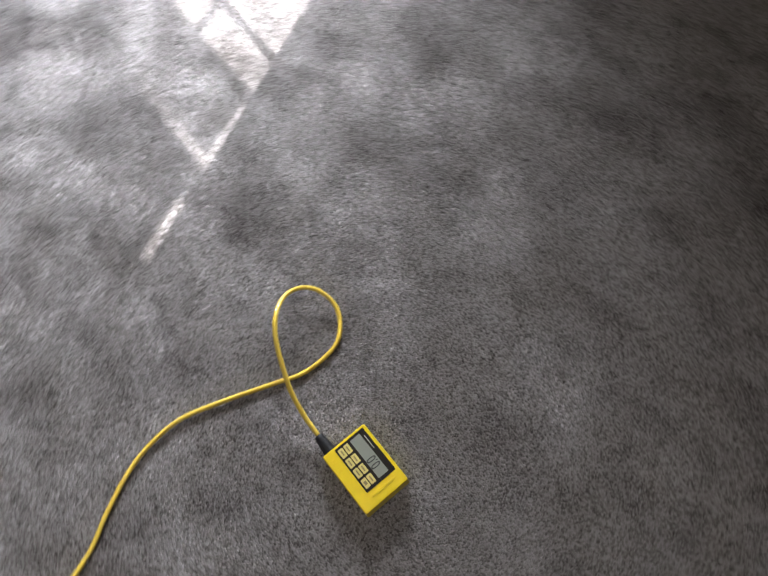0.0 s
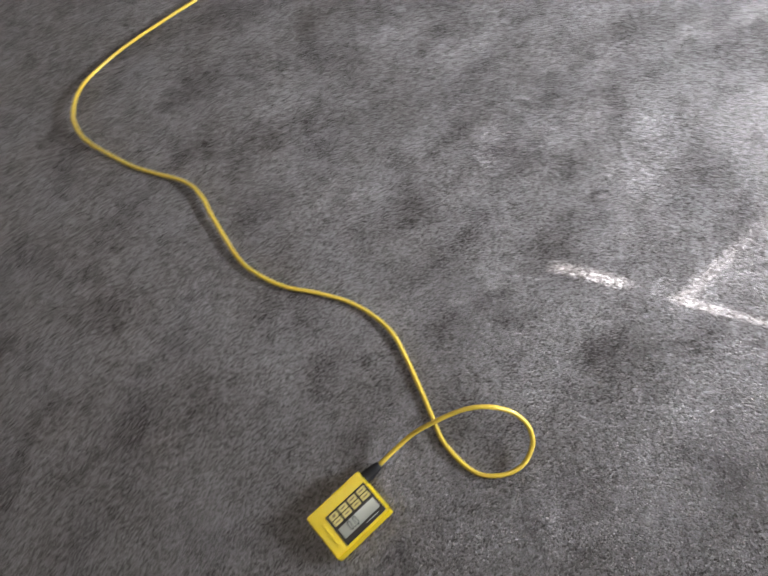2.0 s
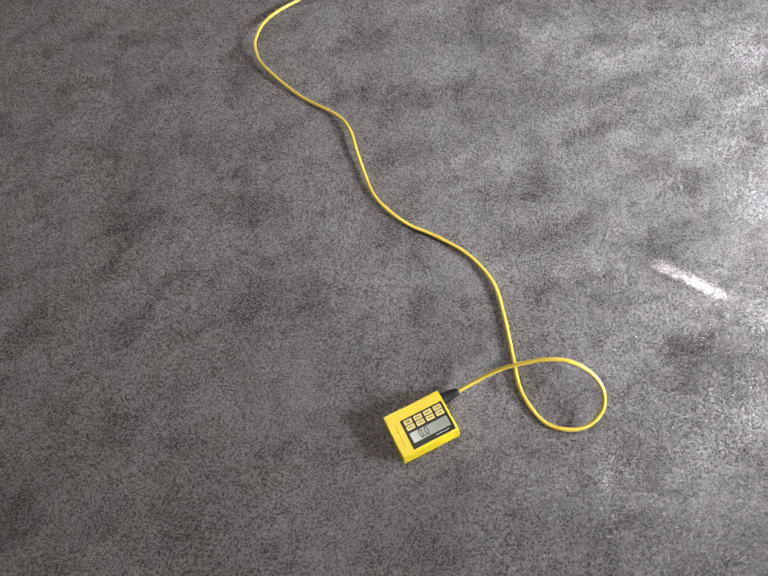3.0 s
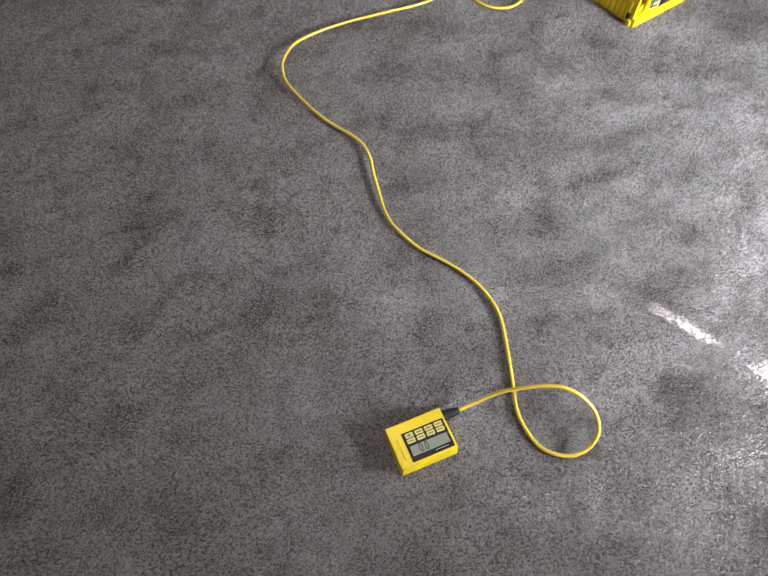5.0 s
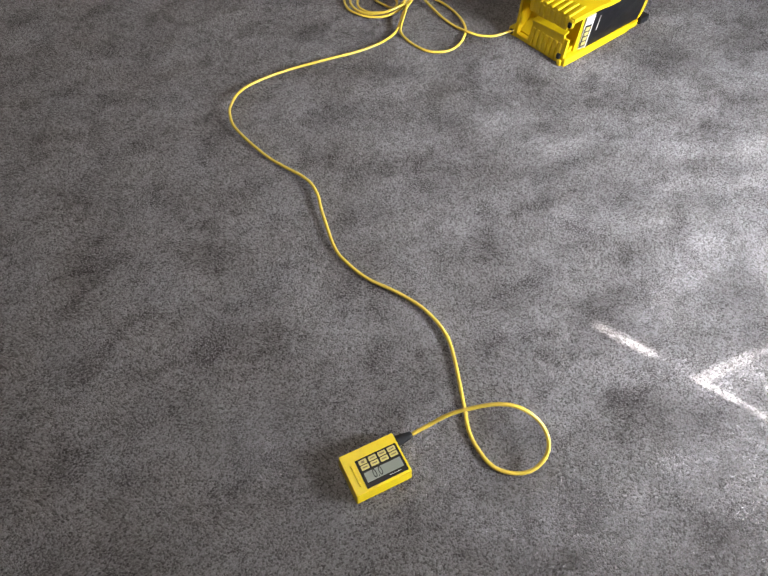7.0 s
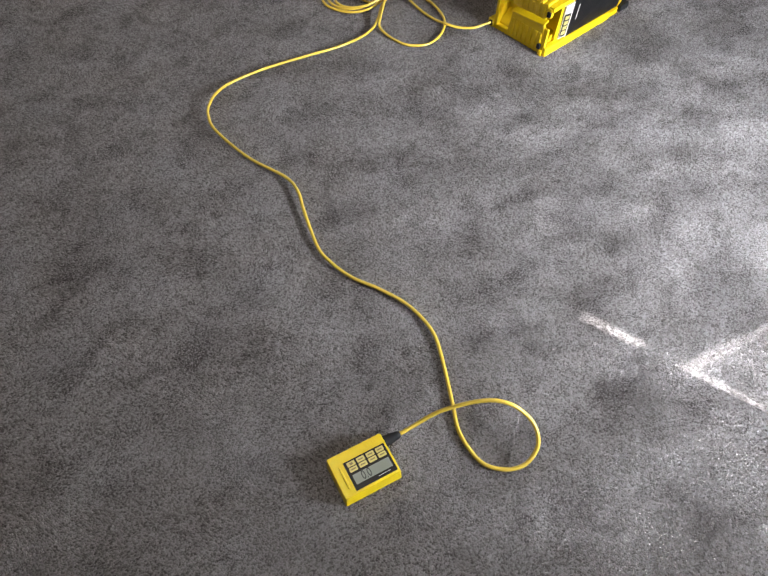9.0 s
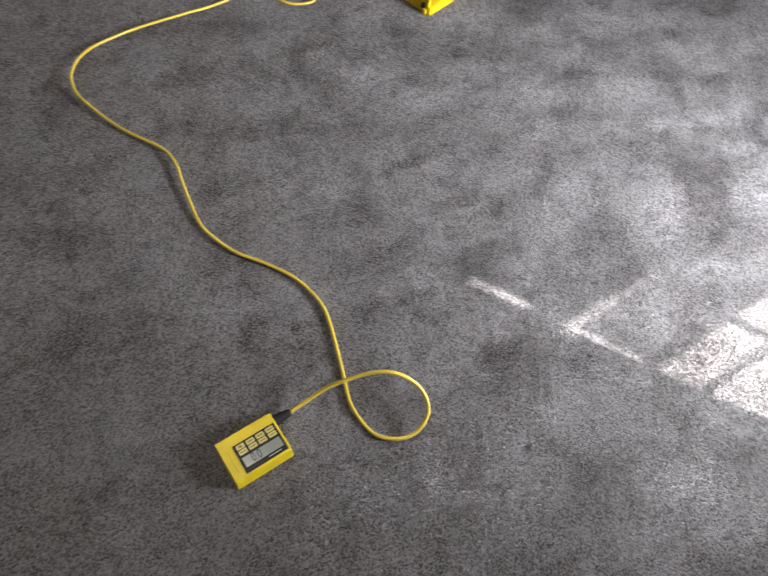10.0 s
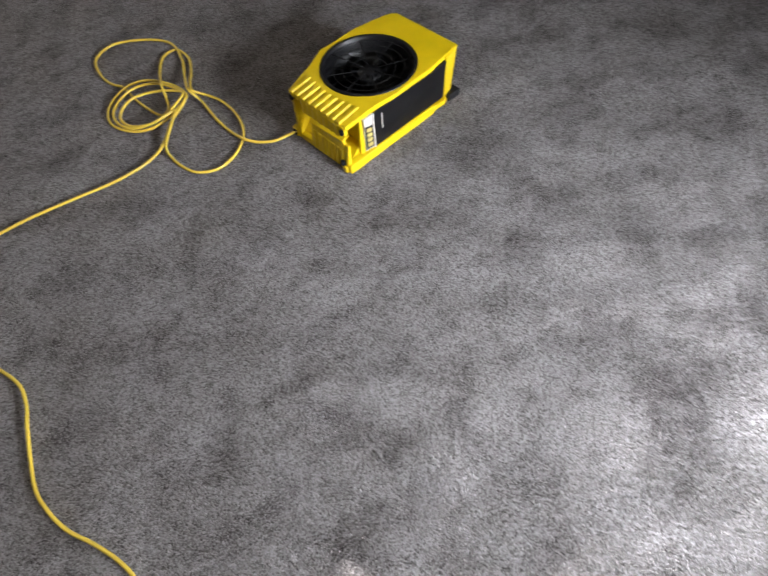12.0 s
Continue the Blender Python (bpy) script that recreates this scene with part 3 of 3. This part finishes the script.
part("rear_wall", hexa([(0.378, -0.004, 0.02), (0.424, 0.010, 0.02), (0.424, 0.225, 0.02), (0.395, 0.245, 0.02), (0.369, -0.022, 0.172), (0.436, -0.004, 0.172), (0.436, 0.240, 0.172), (0.395, 0.256, 0.172)], 0.003), YELLOW_SHELL, mover)
for x, y, z in ((-0.006, 0.004, 0.142), (-0.004, 0.214, 0.146), (-0.006, 0.232, 0.012), (-0.008, 0.018, 0.026)):
    part("corner_stop", box(x - 0.004, x + 0.006, y - 0.006, y + 0.006, z - 0.007, z + 0.009, 0.0015), BLACK, mover)
for x, y in ((0.425, 0.010), (0.425, 0.220)):
    part("rear_foot", box(x - 0.03, x + 0.020, y - 0.020, y + 0.02, -0.003, 0.02, 0.004), RUBBER, mover, "black rubber foot")
part("foot_knob", box(-0.012, 0.004, 0.002, 0.018, -0.003, 0.018, 0.004), YELLOW_SHELL, mover)
FZ = 0.176
at_fan = Matrix.Translation((FAN.x, FAN.y, FZ))
bowl = lathe([(0.02, -0.072), (0.126, -0.070), (0.131, -0.03), (0.1365, -0.004), (0.1375, 0.002), (0.131, 0.005), (0.127, 0.002), (0.124, -0.028), (0.119, -0.064), (0.02, -0.066)], 56)
bowl.transform(at_fan)
grille = part("fan_shroud", bowl, BLACK, mover, "black round fan shroud", True)
hub = lathe([(0.004, -0.067), (0.036, -0.067), (0.036, -0.030), (0.030, -0.022), (0.004, -0.020)], 28)
hub.transform(at_fan)
part("fan_hub", hub, BLACK, grille, "", True)
for k in range(9):
    a = 2 * math.pi * k / 9
    blade = bmesh.new()
    rows = []
    for i in range(6):
        r = 0.034 + 0.0155 * i
        sweep = a + 0.10 * i
        rows.append([blade.verts.new((r * math.cos(sweep + o), r * math.sin(sweep + o), -0.046 + 0.016 * s)) for o, s in ((-0.24, -1), (-0.05, -0.15), (0.22, 1))])
    for p, q in zip(rows, rows[1:]):
        for i in range(2):
            blade.faces.new((p[i], q[i], q[i + 1], p[i + 1]))
    bmesh.ops.solidify(blade, geom=blade.faces[:], thickness=0.002)
    blade.transform(at_fan)
    part("fan_blade", blade, BLACK, grille, "", True)
for r in (0.050, 0.075, 0.100, 0.122):
    line = [Vector((FAN.x + r * math.cos(2 * math.pi * k / 48), FAN.y + r * math.sin(2 * math.pi * k / 48), FZ - 0.008 - 0.010 * (1 - r / 0.13))) for k in range(49)]
    part("guard_ring", tube(line, 0.0013, 6), BLACK, grille, "", True)
for k in range(8):
    a = 2 * math.pi * (k + 0.3) / 8
    line = [Vector((FAN.x + r * math.cos(a), FAN.y + r * math.sin(a), FZ - 0.008 - 0.010 * (1 - r / 0.13))) for r in (0.02, 0.06, 0.10, 0.130)]
    part("guard_spoke", tube(line, 0.0014, 6), BLACK, grille, "", True)

# ---- carpet pile ----


def waves(p, seed, length, count=22, octaves=2):
    """A smooth random field over the floor, about -1 to 1."""
    g = np.random.default_rng(seed)
    out = np.zeros(len(p))
    for o in range(octaves):
        for _ in range(count):
            a, k = g.uniform(0, 2 * np.pi), 2 * np.pi / (length * 0.5 ** o * g.uniform(0.7, 1.6))
            out += 0.6 ** o * np.sin(k * (p[:, 0] * np.cos(a) + p[:, 1] * np.sin(a)) + g.uniform(0, 2 * np.pi))
    return out / np.sqrt(count)


def carpet_pile(spacing=0.0044):
    g = np.random.default_rng(7)
    edge = [(-2.50, -1.10), (-1.30, -1.78), (-1.00, -1.60), (0.50, -0.65), (0.75, -0.10), (1.02, 1.30), (-0.05, 1.70), (-0.60, 1.95), (-2.30, 2.15), (-2.50, 1.70)]
    turn = np.array([[math.cos(radians(ROOM_TURN)), math.sin(radians(ROOM_TURN))], [-math.sin(radians(ROOM_TURN)), math.cos(radians(ROOM_TURN))]])

    def scatter(step, near):
        """Tuft feet on a jittered lattice: in the middle of the room, or in the rest of it."""
        xs, ys = np.arange(X0 + 0.01, X1 - 0.01, step), np.arange(Y0 + 0.01, Y1 - 0.02, step * 0.87)
        q = np.stack(np.meshgrid(xs, ys), -1)
        q[1::2, :, 0] += step / 2
        q = q.reshape(-1, 2) @ turn
        inside = np.ones(len(q), bool)
        for (ax, ay), (bx, by) in zip(edge, edge[1:] + edge[:1]):
            inside &= (bx - ax) * (q[:, 1] - ay) - (by - ay) * (q[:, 0] - ax) > 0
        q = q[inside == near]
        return q + g.normal(0, step * 0.22, q.shape), np.full(len(q), step)

    middle, rest = scatter(spacing, True), scatter(spacing * 2.5, False)
    p, size = np.concatenate([middle[0], rest[0]]), np.concatenate([middle[1], rest[1]])
    n = len(p)
    # trodden and soiled places, and a broad darker zone at (0.78, 0.72): x, y, length, width, depth; they run along the
    # window wall
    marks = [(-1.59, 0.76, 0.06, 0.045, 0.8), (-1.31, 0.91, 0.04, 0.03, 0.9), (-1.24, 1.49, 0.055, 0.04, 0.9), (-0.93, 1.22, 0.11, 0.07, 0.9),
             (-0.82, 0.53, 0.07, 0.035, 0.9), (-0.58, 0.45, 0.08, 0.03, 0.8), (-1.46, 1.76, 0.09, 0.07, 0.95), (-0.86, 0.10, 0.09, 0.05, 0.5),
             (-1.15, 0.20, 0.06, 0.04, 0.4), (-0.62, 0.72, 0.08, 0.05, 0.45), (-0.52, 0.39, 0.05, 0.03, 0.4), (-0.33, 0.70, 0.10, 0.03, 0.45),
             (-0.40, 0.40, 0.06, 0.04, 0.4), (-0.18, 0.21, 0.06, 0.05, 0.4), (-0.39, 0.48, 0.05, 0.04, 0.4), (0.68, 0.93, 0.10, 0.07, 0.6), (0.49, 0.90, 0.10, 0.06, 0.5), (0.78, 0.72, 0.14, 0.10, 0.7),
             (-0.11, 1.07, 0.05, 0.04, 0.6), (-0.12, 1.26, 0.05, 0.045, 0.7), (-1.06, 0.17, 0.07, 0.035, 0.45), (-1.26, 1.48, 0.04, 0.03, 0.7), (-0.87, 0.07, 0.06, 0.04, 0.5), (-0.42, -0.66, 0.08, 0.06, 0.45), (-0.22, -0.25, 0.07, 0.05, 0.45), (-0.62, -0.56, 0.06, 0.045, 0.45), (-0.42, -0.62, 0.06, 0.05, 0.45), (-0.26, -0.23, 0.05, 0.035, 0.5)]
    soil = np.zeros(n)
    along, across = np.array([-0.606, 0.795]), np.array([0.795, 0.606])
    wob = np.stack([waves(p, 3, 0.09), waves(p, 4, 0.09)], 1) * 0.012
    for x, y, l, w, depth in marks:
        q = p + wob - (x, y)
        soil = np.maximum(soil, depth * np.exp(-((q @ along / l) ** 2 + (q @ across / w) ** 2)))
    stretched = np.stack([p @ along / 1.25, p @ across], 1)
    patchy = waves(stretched, 11, 0.17, octaves=4)
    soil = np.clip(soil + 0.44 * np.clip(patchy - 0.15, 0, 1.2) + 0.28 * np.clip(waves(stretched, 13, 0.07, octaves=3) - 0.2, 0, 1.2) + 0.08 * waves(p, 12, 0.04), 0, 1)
    tilt = np.stack([waves(stretched, 21, 0.22), waves(stretched, 22, 0.22)], 1) * 0.0012
    lean = tilt + g.normal(0, 0.0014, (n, 2)) + np.array([0.0006, -0.0010])
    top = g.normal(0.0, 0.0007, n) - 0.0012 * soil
    r = size * g.uniform(0.62, 0.84, n)
    spin = g.uniform(0, 2 * np.pi, n)
    v = np.empty((n, 4, 3))
    for k in range(3):
        v[:, k, 0] = p[:, 0] + r * np.cos(spin + k * 2.0944)
        v[:, k, 1] = p[:, 1] + r * np.sin(spin + k * 2.0944)
        v[:, k, 2] = -0.0032
    v[:, 3, :2], v[:, 3, 2] = p + lean, top
    base = np.arange(n)[:, None, None] * 4
    tri = (base + np.array([[0, 1, 3], [1, 2, 3], [2, 0, 3]])[None]).reshape(-1)
    me = bpy.data.meshes.new("carpet_pile")
    me.vertices.add(4 * n)
    me.vertices.foreach_set("co", v.astype(np.float32).reshape(-1))
    me.loops.add(len(tri))
    me.loops.foreach_set("vertex_index", tri.astype(np.int32))
    me.polygons.add(3 * n)
    me.polygons.foreach_set("loop_start", np.arange(0, 9 * n, 3, dtype=np.int32))
    me.update(calc_edges=True)
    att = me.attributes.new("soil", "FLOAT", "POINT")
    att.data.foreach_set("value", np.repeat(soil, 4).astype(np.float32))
    me.materials.append(CARPET)
    ob = new("carpet_pile", me)
    return tagged(ob, "mottled grey-brown cut pile carpet with trodden marks", "carpet", kind="stuff")


carpet_pile()
